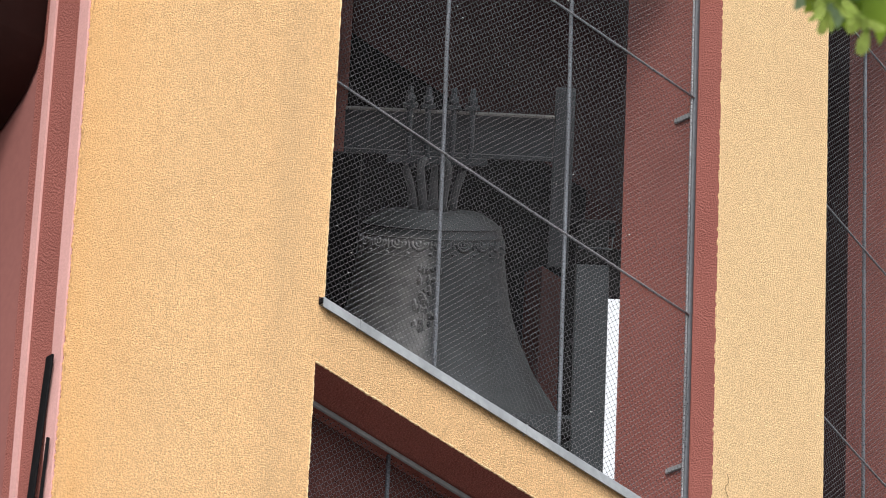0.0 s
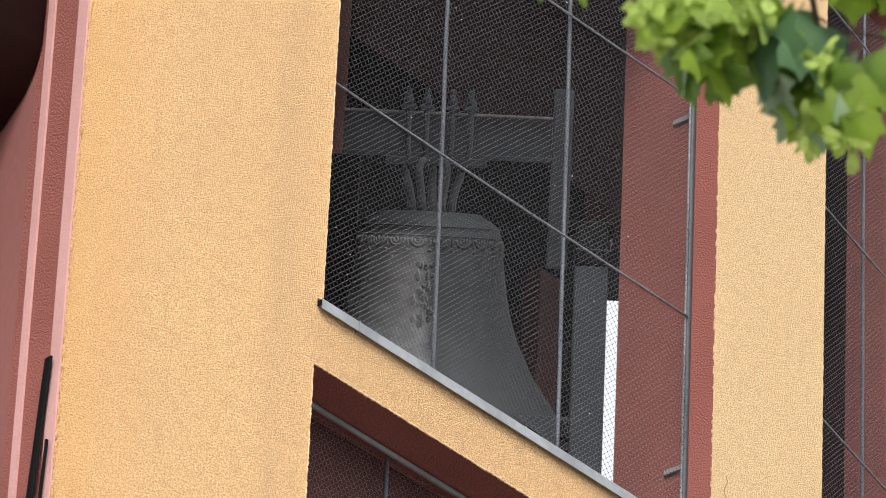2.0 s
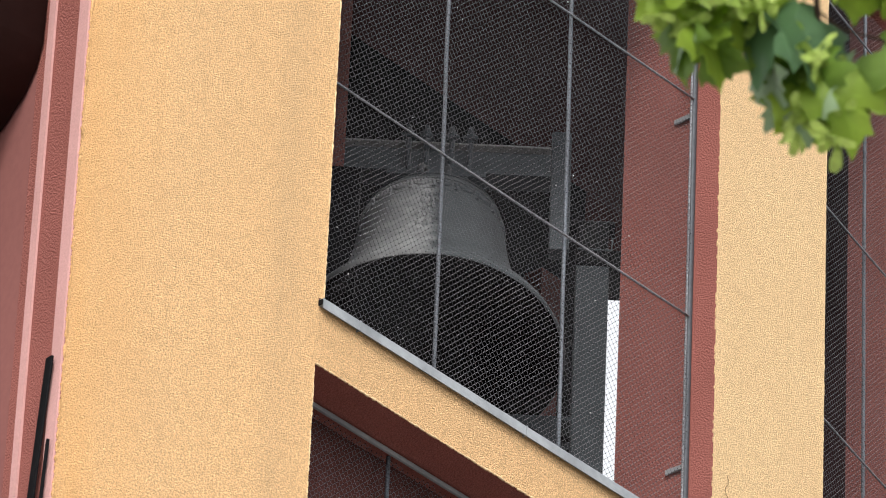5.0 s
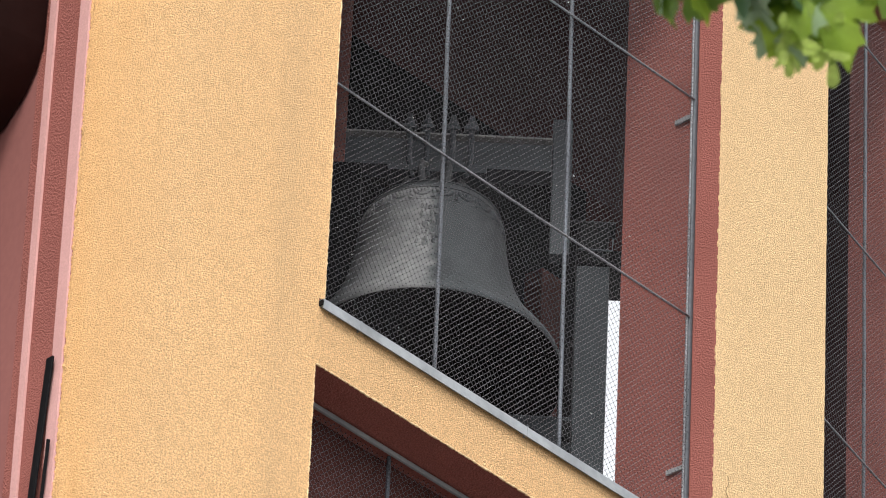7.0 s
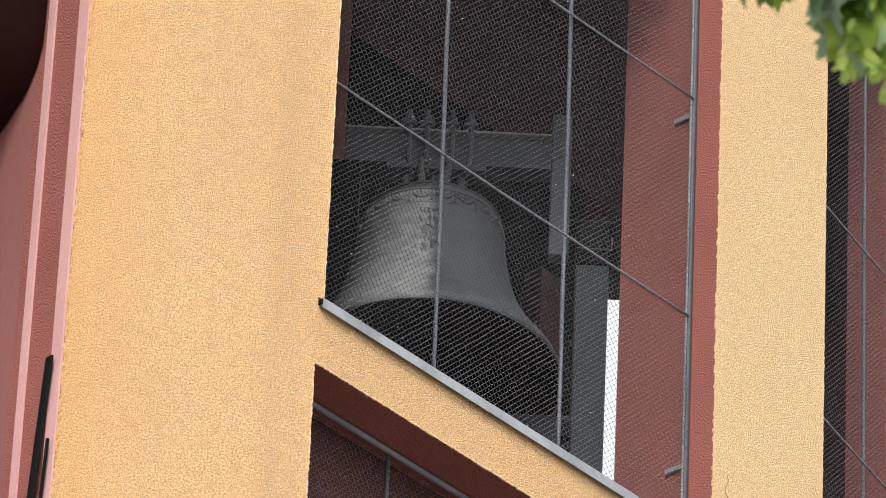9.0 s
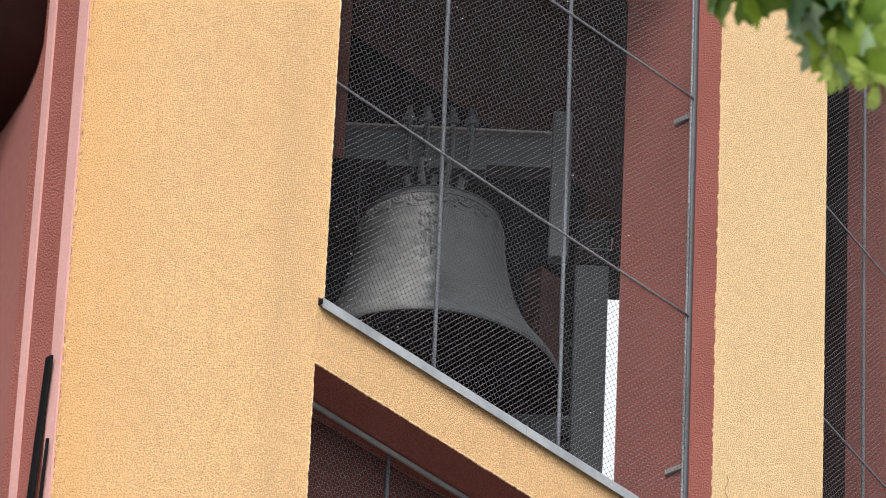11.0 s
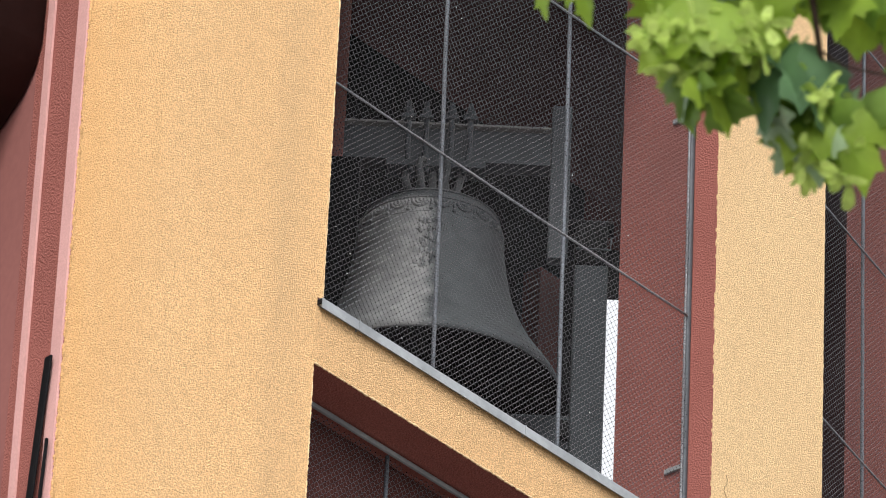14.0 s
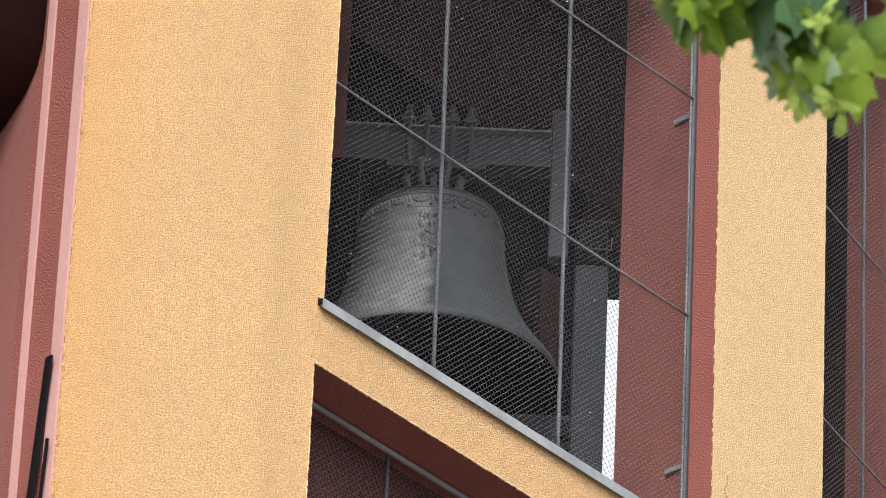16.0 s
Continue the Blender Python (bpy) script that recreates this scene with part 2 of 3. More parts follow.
# ---- plan ----
CORNER = -0.04                     # fold between the two faces of the tower
XR, XE = 2.629, 3.437              # right jamb of the opening, next fold
THICK = 0.577
SILL_Z, BAND_TOP, BAND_LOW = 16.367, 16.332, 16.051
NET_Y = 0.15
TURN = 13.0
LEFT_FACE = pose(CORNER, 0, 0, 0, 0, -TURN)      # x runs right along the face, y inwards
RIGHT_FACE = pose(XE, 0, 0, 0, 0, TURN)
PIER_W = 1.235
LIP = 0.030                        # the pier stands this much further out above the sill
TOP = 24.0
front = lambda n: n.y < -0.5

# ---- ground ----
bm = bmesh.new()
bmesh.ops.create_grid(bm, x_segments=2, y_segments=2, size=900)
tagged(part("ground", bm, ASPHALT), "grey paved ground around the tower", "ground", kind="structure")

# ---- tower walls ----
pier = box(-PIER_W, -0.0, 0, THICK, 0, TOP)
add_box(pier, 0.0, LIP, 0, THICK, SILL_Z + 0.004, TOP)
structure("wall_left_pier", two_tone(pier, front), [DIM_ORANGE, MAROON], "ochre rendered pier of the bell tower", LEFT_FACE)
structure("wall_right_pier", two_tone(box(XR, XE, 0, THICK, 0, TOP), front), [YELLOW, MAROON], "ochre rendered pier with maroon reveal", None)
structure("wall_band", two_tone(box(CORNER, XR, 0, THICK, BAND_LOW, BAND_TOP), front), [DIM_ORANGE, MAROON], "ochre rendered band below the sill, maroon underside")
structure("wall_below", two_tone(box(CORNER, XR, 0, THICK, 0, 12.6), front), [YELLOW, MAROON], "ochre rendered wall below the openings")
# unseen lower edge at 20.0, chosen to keep sun off the bell's top
structure("wall_above", two_tone(box(CORNER + LIP, XR, 0, THICK, 20.0, TOP), front), [YELLOW, MAROON], "unseen ochre wall above the bell opening, set low to shade the bell")
# darker copy of MAROON: the shade of niche and column is put into it
SHADED_MAROON = material("shaded_maroon_render", (0.105, 0.038, 0.033), 0.85, grain=40, spread=0.2, stain=0.4, shine=0.1)
structure("wall_niche_back", box(CORNER, XR, 0.31, 0.45, 12.6, 16.05), SHADED_MAROON, "maroon wall behind the lower netting, its shade put into the colour")
structure("wall_right_far", two_tone(box(1.5, 3.2, 0, THICK, 0, TOP), front), [YELLOW, MAROON], "ochre rendered pier of the next face", RIGHT_FACE)
structure("wall_right_low", two_tone(box(0.0, 1.5, 0, THICK, 0, 16.33), front), [YELLOW, MAROON], "ochre rendered wall below the next opening", RIGHT_FACE)
structure("wall_right_top", two_tone(box(0.0, 1.5, 0, THICK, 20.9, TOP), front), [YELLOW, MAROON], "ochre rendered wall above the next opening", RIGHT_FACE)
structure("wall_far_left", two_tone(box(-6.0, -PIER_W - 1.6, 0, THICK, 0, TOP), front), [YELLOW, MAROON], "ochre rendered wall beyond the left recess", LEFT_FACE)

# inside the bell chamber
JAMB = -PIER_W
BACK = 3.0
structure("wall_back_upper", box(-0.5, 7.4, BACK, BACK + 0.3, 20.665, 22.4), SHADED_INNER_MAROON, "maroon back wall of the bell chamber, shade put into its colour")
structure("wall_back_lower", box(-0.5, 5.22, BACK, BACK + 0.3, 16.05, 20.665), CHAMBER_SHADE, "back wall of the bell chamber, black for its darkness")
structure("wall_back_sill", box(5.22, 7.4, BACK, BACK + 0.3, 16.05, 18.0), CHAMBER_SHADE, "low wall under the rear opening, black for its darkness")
structure("wall_rear_low", box(-0.5, 7.4, BACK, BACK + 0.3, 0, 16.04), YELLOW, "ochre rendered rear wall of the tower")
structure("wall_rear_top", box(-0.5, 7.4, BACK, BACK + 0.3, 22.6, TOP), YELLOW, "ochre rendered rear wall of the tower")
structure("wall_side_right", box(7.1, 7.4, 1.6, BACK, 0, 22.4), SHADED_INNER_MAROON, "maroon side wall of the bell chamber, shade put into its colour")
structure("wall_side_left", box(JAMB + 0.05, JAMB + 0.3, THICK + 0.001, 3.0, 16.05, 22.4), SHADED_INNER_MAROON, "maroon side wall of the bell chamber, shade put into its colour", LEFT_FACE)
structure("floor", box(-0.5, 7.1, THICK + 0.002, BACK, 16.02, 16.2), CHAMBER_SHADE, "floor of the bell chamber, black for its darkness")
structure("ceiling", box(-0.5, 7.4, 0.3, BACK + 0.3, 22.4, 22.6), SHADED_INNER_MAROON, "maroon ceiling of the bell chamber, shade put into its colour")
structure("roof", box(-6.5, 8.0, -0.4, 3.7, TOP, TOP + 0.25), ROOF, "dark sheet metal roof of the tower")
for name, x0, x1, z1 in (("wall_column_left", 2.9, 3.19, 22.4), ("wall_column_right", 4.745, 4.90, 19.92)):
    structure(name, box(x0, x1, BACK - 0.12, BACK - 0.003, 16.2, z1), MAROON if "left" in name else SHADED_MAROON, "maroon rendered column on the rear wall")

# left recess beside the pier: stepped jamb with pink trims
JAMB = -PIER_W
for name, y0, y1, mat, out, label in (("trim_outer", 0.0, 0.078, PINK, 0.012, "pink painted trim along the jamb"), ("trim_inner", 0.271, 0.320, PINK, 0.012, "pink painted trim along the jamb"),
                                      ("trim_dark", 0.320, 0.386, MAROON, 0.006, "maroon strip along the jamb"), ("wall_jamb_smooth", 0.386, 2.2, MAUVE, 0.004, "smooth maroon plaster of the recess")):
    structure(name, box(JAMB - out, JAMB - 0.001 if y1 < THICK else JAMB + 0.3, max(y0, 0.004), y1, 0.0, TOP - 0.01) if y1 < THICK else box(JAMB - out, JAMB - 0.001, y0, THICK + 1.6, 0, TOP - 0.01), mat, label, LEFT_FACE)
# vault shape is guessed; the recess's shade is put into its brown
bm = bmesh.new()
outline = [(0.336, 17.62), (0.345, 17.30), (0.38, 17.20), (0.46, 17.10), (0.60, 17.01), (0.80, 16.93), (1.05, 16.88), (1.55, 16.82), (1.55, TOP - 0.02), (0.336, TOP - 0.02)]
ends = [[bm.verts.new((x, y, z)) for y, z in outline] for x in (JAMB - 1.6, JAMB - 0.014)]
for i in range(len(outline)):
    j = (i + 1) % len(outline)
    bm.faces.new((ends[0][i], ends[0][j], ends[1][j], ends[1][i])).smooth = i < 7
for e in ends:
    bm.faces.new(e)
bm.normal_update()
structure("wall_recess_vault", bm, SHADED_BROWN, "guessed vault over the recess, its shade put into a dark brown", LEFT_FACE)
structure("wall_recess_back", box(JAMB - 1.6, JAMB - 0.02, 2.0, 2.2, 0, TOP), MAUVE, "smooth maroon back of the recess", LEFT_FACE)


# pale corner beads and a few hairline cracks
BEAD = material("pale_corner_bead", (0.74, 0.54, 0.31), 0.85, grain=90, spread=0.15)


def ragged_edge(name, start, end, radius, uneven, mat, label, place=None, seed=1, step=0.011):
    """A lumpy line of plaster along an edge, from start to end."""
    rnd_e = random.Random(seed)
    a, b = Vector(start), Vector(end)
    count = int((b - a).length / step)
    pts = [a.lerp(b, i / count) + Vector([rnd_e.uniform(-uneven, uneven) * 0.6 for _ in range(3)]) for i in range(count + 1)]
    structure(name, tube(pts, [max(0.0006, radius + rnd_e.uniform(-uneven, uneven)) for _ in pts], 6), mat, label, place)


ragged_edge("trim_corner_bead", (LIP - 0.002, 0.002, SILL_Z + 0.01), (LIP - 0.002, 0.002, TOP - 3), 0.0034, 0.0020, BEAD, "pale plaster bead on the pier's edge", LEFT_FACE, 1, 0.015)
ragged_edge("trim_band_bead", (CORNER + 0.002, 0.002, BAND_LOW + 0.002), (XR - 0.3, 0.002, BAND_LOW + 0.002), 0.0040, 0.0024, BEAD, "pale plaster bead under the band", None, 2)
ragged_edge("trim_corner_bead_low", (-0.001, 0.002, 14.4), (-0.001, 0.002, BAND_LOW - 0.002), 0.0034, 0.0022, BEAD, "pale plaster bead on the pier's edge", LEFT_FACE, 3)
ragged_edge("trim_corner_bead_right", (XE - 0.002, 0.002, 16.2), (XE - 0.002, 0.002, 20.6), 0.0032, 0.0018, BEAD, "pale plaster bead on the pier's edge", None, 4, 0.015)
ragged_edge("trim_reveal_edge", (XR + 0.003, 0.003, 16.2), (XR + 0.003, 0.003, 20.4), 0.0032, 0.0024, YELLOW, "rough ochre plaster edge against the reveal", None, 5, 0.016)
ragged_edge("trim_jamb_edge", (-PIER_W + 0.001, 0.001, 14.2), (-PIER_W + 0.001, 0.001, 18.6), 0.0050, 0.0036, DIM_ORANGE, "rough ochre plaster edge beside the pink trim", LEFT_FACE, 6)
CRACK = material("crack_shadow", (0.16, 0.10, 0.05), 0.95)
rnd_c = random.Random(4)
for x, z, n in ((2.735, 16.78, 9), (2.75, 16.66, 5)):
    pts = [(x + 0.012 * math.sin(i * 1.3) + rnd_c.uniform(-0.004, 0.004), -0.0005, z - 0.022 * i) for i in range(n)]
    structure("crack", tube(pts, 0.0014, 4), CRACK, "hairline crack in the render")

# ---- sill, net frames ----
def sill():
    bm = bmesh.new()
    add_box(bm, CORNER + 0.008, XR - 0.002, -0.022, NET_Y + 0.1, BAND_TOP + 0.002, SILL_Z, 0.003)
    add_box(bm, CORNER + 0.008, XR - 0.002, -0.0225, -0.018, BAND_TOP - 0.014, BAND_TOP + 0.004)
    ob = tagged(part("window_sill", bm, SILL_METAL), "grey weathered zinc sill flashing on the band", "sill", kind="structure")
    part("end_cap", box(CORNER + 0.001, CORNER + 0.0075, -0.022, 0.02, BAND_TOP + 0.002, SILL_Z - 0.008, 0.001), DARK_STEEL, ob, "black end cap")
    part("lifted_edge", tube([(1.24 + 0.03 * i, -0.012, SILL_Z + 0.002 + 0.010 * math.sin(math.pi * i / 7)) for i in range(8)], 0.004, 6), DARK_STEEL, ob, "bent, lifted edge of the flashing")
    for x in (0.205, 1.31, 2.2):
        part("seam", box(x, x + 0.006, -0.0245, NET_Y, BAND_TOP - 0.012, SILL_Z + 0.002), SILL_METAL, ob)


sill()


def netting(name, x0, x1, z0, z1, y, wire, place, label, seed):
    """Knotted mesh hung askew on its corner: the cords run along two slanting directions, from knot to knot."""
    rnd = random.Random(seed)
    ax, az, bx, bz = 0.0208, 0.0190, 0.0127, -0.0163
    wave = [(rnd.uniform(0, 6.3), rnd.uniform(2, 5)) for _ in range(4)]
    det = ax * bz - az * bx
    corners = [(((x - x0) * bz - (z - z0) * bx) / det, (ax * (z - z0) - az * (x - x0)) / det) for x in (x0, x1) for z in (z0, z1)]
    verts, faces, mats, where = [], [], [], {}
    for i in range(int(min(c[0] for c in corners)) - 1, int(max(c[0] for c in corners)) + 2):
        for j in range(int(min(c[1] for c in corners)) - 1, int(max(c[1] for c in corners)) + 2):
            x, z = x0 + i * ax + j * bx, z0 + i * az + j * bz
            if not (x0 <= x <= x1 and z0 <= z <= z1):
                continue
            sag = 0.004 * math.sin(wave[0][1] * x + wave[0][0]) * math.sin(wave[1][1] * z + wave[1][0])
            out = 0.010 * math.sin(wave[2][1] * x + wave[2][0] + 0.7 * z) + 0.004 * math.sin(7 * z + wave[3][0])
            x, yy, z = x + rnd.uniform(-0.0012, 0.0012), y + out, z + sag + rnd.uniform(-0.0012, 0.0012)
            where[i, j] = (x, yy, z)
            k, r, w = len(verts), wire * rnd.uniform(2.9, 3.6), wire * rnd.uniform(4.2, 5.4)
            verts += [(x - 0.74 * w, yy, z - 0.68 * w), (x, yy - r, z), (x + 0.74 * w, yy, z + 0.68 * w), (x, yy + r, z), (x - 0.7 * r, yy, z + 0.74 * r), (x + 0.7 * r, yy, z - 0.74 * r)]
            for a, b in ((0, 1), (1, 2), (2, 3), (3, 0)):
                faces += [(k + a, k + b, k + 4), (k + b, k + a, k + 5)]
                mats += [1, 1]
    for (i, j), p in where.items():
        for di, dj, thick in ((1, 0, 1.0), (0, 1, 1.0)):
            q = where.get((i + di, j + dj))
            if q is None:
                continue
            w = wire * thick * rnd.uniform(0.85, 1.15)
            k, lean = len(verts), -1 if di else 1
            mid = ((p[0] + q[0]) / 2 + rnd.uniform(-0.001, 0.001), (p[1] + q[1]) / 2, (p[2] + q[2]) / 2 - 0.001)
            for c in (p, mid, q):
                verts += [(c[0] + 0.7 * w * lean, c[1], c[2] + 0.7 * w), (c[0], c[1] - w, c[2]), (c[0] - 0.7 * w * lean, c[1], c[2] - 0.7 * w)]
            for m in (0, 3):
                faces += [(k + m + a, k + m + (a + 1) % 3, k + m + 3 + (a + 1) % 3, k + m + 3 + a) for a in range(3)]
                mats += [0, 0, 0]
    me = bpy.data.meshes.new(name)
    me.from_pydata(verts, [], faces)
    me.materials.append(NET)
    me.materials.append(KNOT)
    me.polygons.foreach_set("material_index", mats)
    ob = tagged(new(name, me), label, "netting", "nets of the tower", "stuff")
    if place is not None:
        ob.matrix_world = place
    return ob


def frame_rods(name, xs, zs, x0, x1, z0, z1, y, rod, cable, place, label):
    ob = tagged(new(name), label, "net frame", "net frames of the tower")
    if place is not None:
        ob.matrix_world = place
    rnd = random.Random(5)
    for x in xs:
        part("upright_rod", tube([(x - 0.0069 * (z1 - z0) * i / 12 + rnd.uniform(-0.002, 0.002), y + 0.012, z0 + (z1 - z0) * i / 12) for i in range(13)], rod, 8), ROD_METAL, ob)
    for z in zs:
        part("cross_cable", tube([(x0 + (x1 - x0) * i / 12, y - 0.012, z - 0.010 * math.sin(math.pi * i / 12) * 0.6) for i in range(13)], cable, 6), CABLE, ob)
    return ob


main = frame_rods("net_frame", (0.893, 1.743), (17.605, 18.788), CORNER, XR - 0.03, SILL_Z - 0.02, 19.99, NET_Y, 0.0093, 0.0056, None, "dull steel rods and cables carrying the bird netting")
part("edge_cord", tube([(XR - 0.037, NET_Y - 0.004, 16.37 + 0.30 * i) for i in range(13)], 0.006, 6), CABLE, main, "dark edge cord of the net")
part("edge_pipe", tube([(XR - 0.013, NET_Y, 16.37 + 0.30 * i) for i in range(13)], 0.0165, 10), RAIL_METAL, main, "grey galvanised edge pipe")
for z in (16.83, 18.715):
    part("wall_bracket", box(XR - 0.016, XR - 0.002, NET_Y + 0.005, NET_Y + 0.115, z - 0.012, z + 0.012, 0.002), SILL_METAL, main)
netting("bird_netting", CORNER, XR - 0.02, SILL_Z, 19.9, NET_Y, 0.00098, None, "grey fine bird netting stretched over the bell opening", 1)

low = frame_rods("net_frame", (0.73, 1.58), (14.9,), CORNER, XR, 12.6, BAND_LOW - 0.03, 0.22, 0.0093, 0.0056, None, "steel rail and rods of the lower bird netting")
part("top_rail", box(CORNER, XR, 0.205, 0.222, BAND_LOW - 0.030, BAND_LOW - 0.010, 0.003), SILL_METAL, low, "grey galvanised top rail")
netting("bird_netting", CORNER, 2.0, 15.0, BAND_LOW - 0.03, 0.235, 0.00098, None, "grey fine bird netting over the lower opening", 2)

side_frame = frame_rods("net_frame", (0.805,), (17.60, 18.772, 19.95), 0.0, 1.5, 16.33, 20.9, NET_Y, 0.0093, 0.0056, RIGHT_FACE, "steel rods and cables of the neighbouring netting")
netting("bird_netting", 0.0, 1.5, 17.0, 20.2, NET_Y, 0.00098, RIGHT_FACE, "grey fine bird netting over the neighbouring opening", 3)


# wisps of seed fluff and droppings caught in the net
rnd_f = random.Random(8)
bm = bmesh.new()
for i in range(30):
    x, z = rnd_f.uniform(0.1, 2.5), rnd_f.uniform(16.5, 19.4)
    r = rnd_f.choice((0.002, 0.0025, 0.003))
    made = bmesh.ops.create_icosphere(bm, subdivisions=1, radius=r)["verts"]
    sx = rnd_f.uniform(0.6, 2.2)
    for v in made:
        v.co = Vector((v.co.x * sx, v.co.y, v.co.z)) + Vector((x, NET_Y - 0.006, z))
tagged(part("seed_fluff", bm, SPECK), "white wisps of seed fluff caught in the netting", "fluff", kind="stuff")

# ---- bell ----
PIVOT = Vector((2.1634, 1.35, 18.3446))
AXIS = -48.31


def bell():
    ob = tagged(new("church_bell"), "patinated bronze church bell swinging on a grey steel yoke", "bell")
    outer = [(0.0, 0.052), (0.10, 0.051), (0.215, 0.046), (0.240, 0.040), (0.248, 0.030), (0.290, 0.008), (0.318, -0.018), (0.328, -0.036), (0.327, -0.040), (0.332, -0.046), (0.335, -0.075), (0.343, -0.13), (0.354, -0.21), (0.367, -0.30),
             (0.384, -0.39), (0.405, -0.47), (0.433, -0.55), (0.470, -0.63), (0.513, -0.71), (0.560, -0.78), (0.600, -0.835), (0.626, -0.875), (0.640, -0.908), (0.641, -0.925), (0.634, -0.934)]
    inner = [(0.622, -0.932), (0.585, -0.90), (0.54, -0.84), (0.49, -0.76), (0.43, -0.66), (0.38, -0.54), (0.34, -0.40), (0.315, -0.25), (0.295, -0.10), (0.24, -0.02), (0.0, 0.0)]
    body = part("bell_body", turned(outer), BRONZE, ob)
    part("bell_inside", turned([outer[-1]] + inner), SHADED_BRONZE, ob, "hollow inside of the bell, its shade put into the colour")
    for r, z, w in ((0.3240, -0.022, 0.0045), (0.3350, -0.066, 0.003), (0.345, -0.150, 0.002), (0.4785, -0.650, 0.0012), (0.566, -0.793, 0.002)):
        part("raised_band", turned([(r + 0.001 + w * math.cos(a), z + w * math.sin(a)) for a in [2 * math.pi * k / 8 for k in range(9)]], 72), BRONZE, body)
    bm = bmesh.new()
    for k in range(20):
        a0 = 2 * math.pi * (k + 0.5) / 20
        for rad, drop, thick in ((0.038, 0.0, 0.0095), (0.021, 0.004, 0.0085)):
            pts = []
            for i in range(9):
                b = math.pi * i / 8
                ang, z = a0 + rad * math.cos(b) / 0.345, -0.080 - drop - rad * math.sin(b)
                rr = 0.335 + (-0.075 - z) * 0.16
                pts.append((rr * math.cos(ang), rr * math.sin(ang), z))
            add_tube(bm, pts, thick, 6)
        # a bud in the loop, a drop between two loops
        for off_a, z, sx, sz in ((0.0, -0.086, 0.010, 0.014), (math.pi / 20, -0.098, 0.009, 0.026), (math.pi / 20, -0.136, 0.012, 0.010)):
            rr, ang = 0.336 + (-0.075 - z) * 0.16, a0 + off_a
            for v in bmesh.ops.create_icosphere(bm, subdivisions=1, radius=1)["verts"]:
                q = Vector((v.co.x * sx, v.co.y * 0.010, v.co.z * sz))
                q.rotate(Euler((0, 0, ang + math.pi / 2)))
                v.co = q + Vector((rr * math.cos(ang), rr * math.sin(ang), z))
    part("festoon_frieze", bm, BRONZE, body)
    # raised emblem on the flank that looks out of the opening
    bm = bmesh.new()
    rnd = random.Random(11)
    for i in range(46):
        z = rnd.uniform(-0.50, -0.19)
        u = rnd.gauss(0, 0.022 if z < -0.28 else 0.032)
        r = 0.354 + (-0.21 - z) * (0.148 if z > -0.39 else 0.19)
        a = radians(-93) + u / r
        vs = bmesh.ops.create_icosphere(bm, subdivisions=1, radius=1)["verts"]
        sx, sz = rnd.uniform(0.008, 0.018), rnd.uniform(0.012, 0.030)
        for v in vs:
            q = Vector((v.co.x * sx, v.co.y * 0.011, v.co.z * sz))
            q.rotate(Euler((0, rnd.uniform(-0.01, 0.01), a + math.pi / 2)))
            v.co = q + Vector((r * math.cos(a), r * math.sin(a), z))
    part("relief_emblem", bm, BRONZE, body)
    # crown: six cast loops on the head
    for k in range(6):
        a = math.pi * k / 3
        pts = [(r * math.cos(a), r * math.sin(a), z) for r, z in ((0.092, 0.045), (0.096, 0.10), (0.108, 0.155), (0.124, 0.205), (0.132, 0.240), (0.120, 0.275), (0.085, 0.292))]
        part("crown_loop", tube(pts, [0.022, 0.019, 0.018, 0.018, 0.018, 0.017, 0.015], 8), CROWN_BRONZE, ob)
    part("crown_stem", turned([(0.0, 0.265), (0.016, 0.265), (0.016, 0.2), (0.022, 0.10), (0.06, 0.055), (0.0, 0.045)], 24), CROWN_BRONZE, ob)
    # yoke: rolled steel beam with flanges, end arms to the pivots
    bm = bmesh.new()
    add_box(bm, -0.430, 0.55, -0.012, 0.012, 0.325, 0.505)
    add_box(bm, -0.430, 0.55, -0.05, 0.05, 0.305, 0.325, 0.003)
    part("yoke_beam", bm, PAINTED_STEEL, ob, "grey painted steel beam")
    part("beam_flange", box(-0.430, 0.55, -0.05, 0.05, 0.506, 0.518, 0.003), DUSTY_LIT_STEEL, ob, "pale top flange, dust and sky light in its colour")
    part("saddle_plate", box(-0.225, 0.245, -0.06, 0.06, 0.268, 0.303, 0.004), PAINTED_STEEL, ob)
    part("yoke_arm", box(0.552, 0.645, -0.035, 0.035, -0.19, 0.652, 0.006), PAINTED_STEEL, ob, "grey steel end arm")
    # counterplate is added; near-black steel stands in for shade on this arm
    part("yoke_arm", box(-0.86, -0.345, -0.06, 0.06, -0.62, 0.302, 0.006), DARK_STEEL, ob, "end arm with a guessed counterplate, near black for its shade")
    part("axle", tube([(0.645, 0, 0), (0.86, 0, 0)], 0.04, 16), DARK_STEEL, ob)
    for x in (-0.128, -0.043, 0.077, 0.165):
        for y in (-0.05, 0.05):
            part("tie_bar", tube([(x, y, 0.60), (x, y, 0.36), (x * 0.94 + 0.001, y * 0.95, 0.30), (x * 0.88 + 0.002, y * 0.8, 0.262), (x * 0.84, y * 0.5, 0.25)], 0.0145, 10), PAINTED_STEEL, ob)
        part("tie_plate", box(x - 0.034, x + 0.034, -0.075, 0.075, 0.528, 0.548, 0.003), PAINTED_STEEL, ob)
        for y in (-0.05, 0.05):
            part("nut", tube([(x, y, 0.548), (x, y, 0.582)], 0.024, 6), PAINTED_STEEL, ob)
            part("bolt_end", tube([(x, y, 0.582), (x, y, 0.625)], 0.012, 8), PAINTED_STEEL, ob)
    return ob


the_bell = bell()


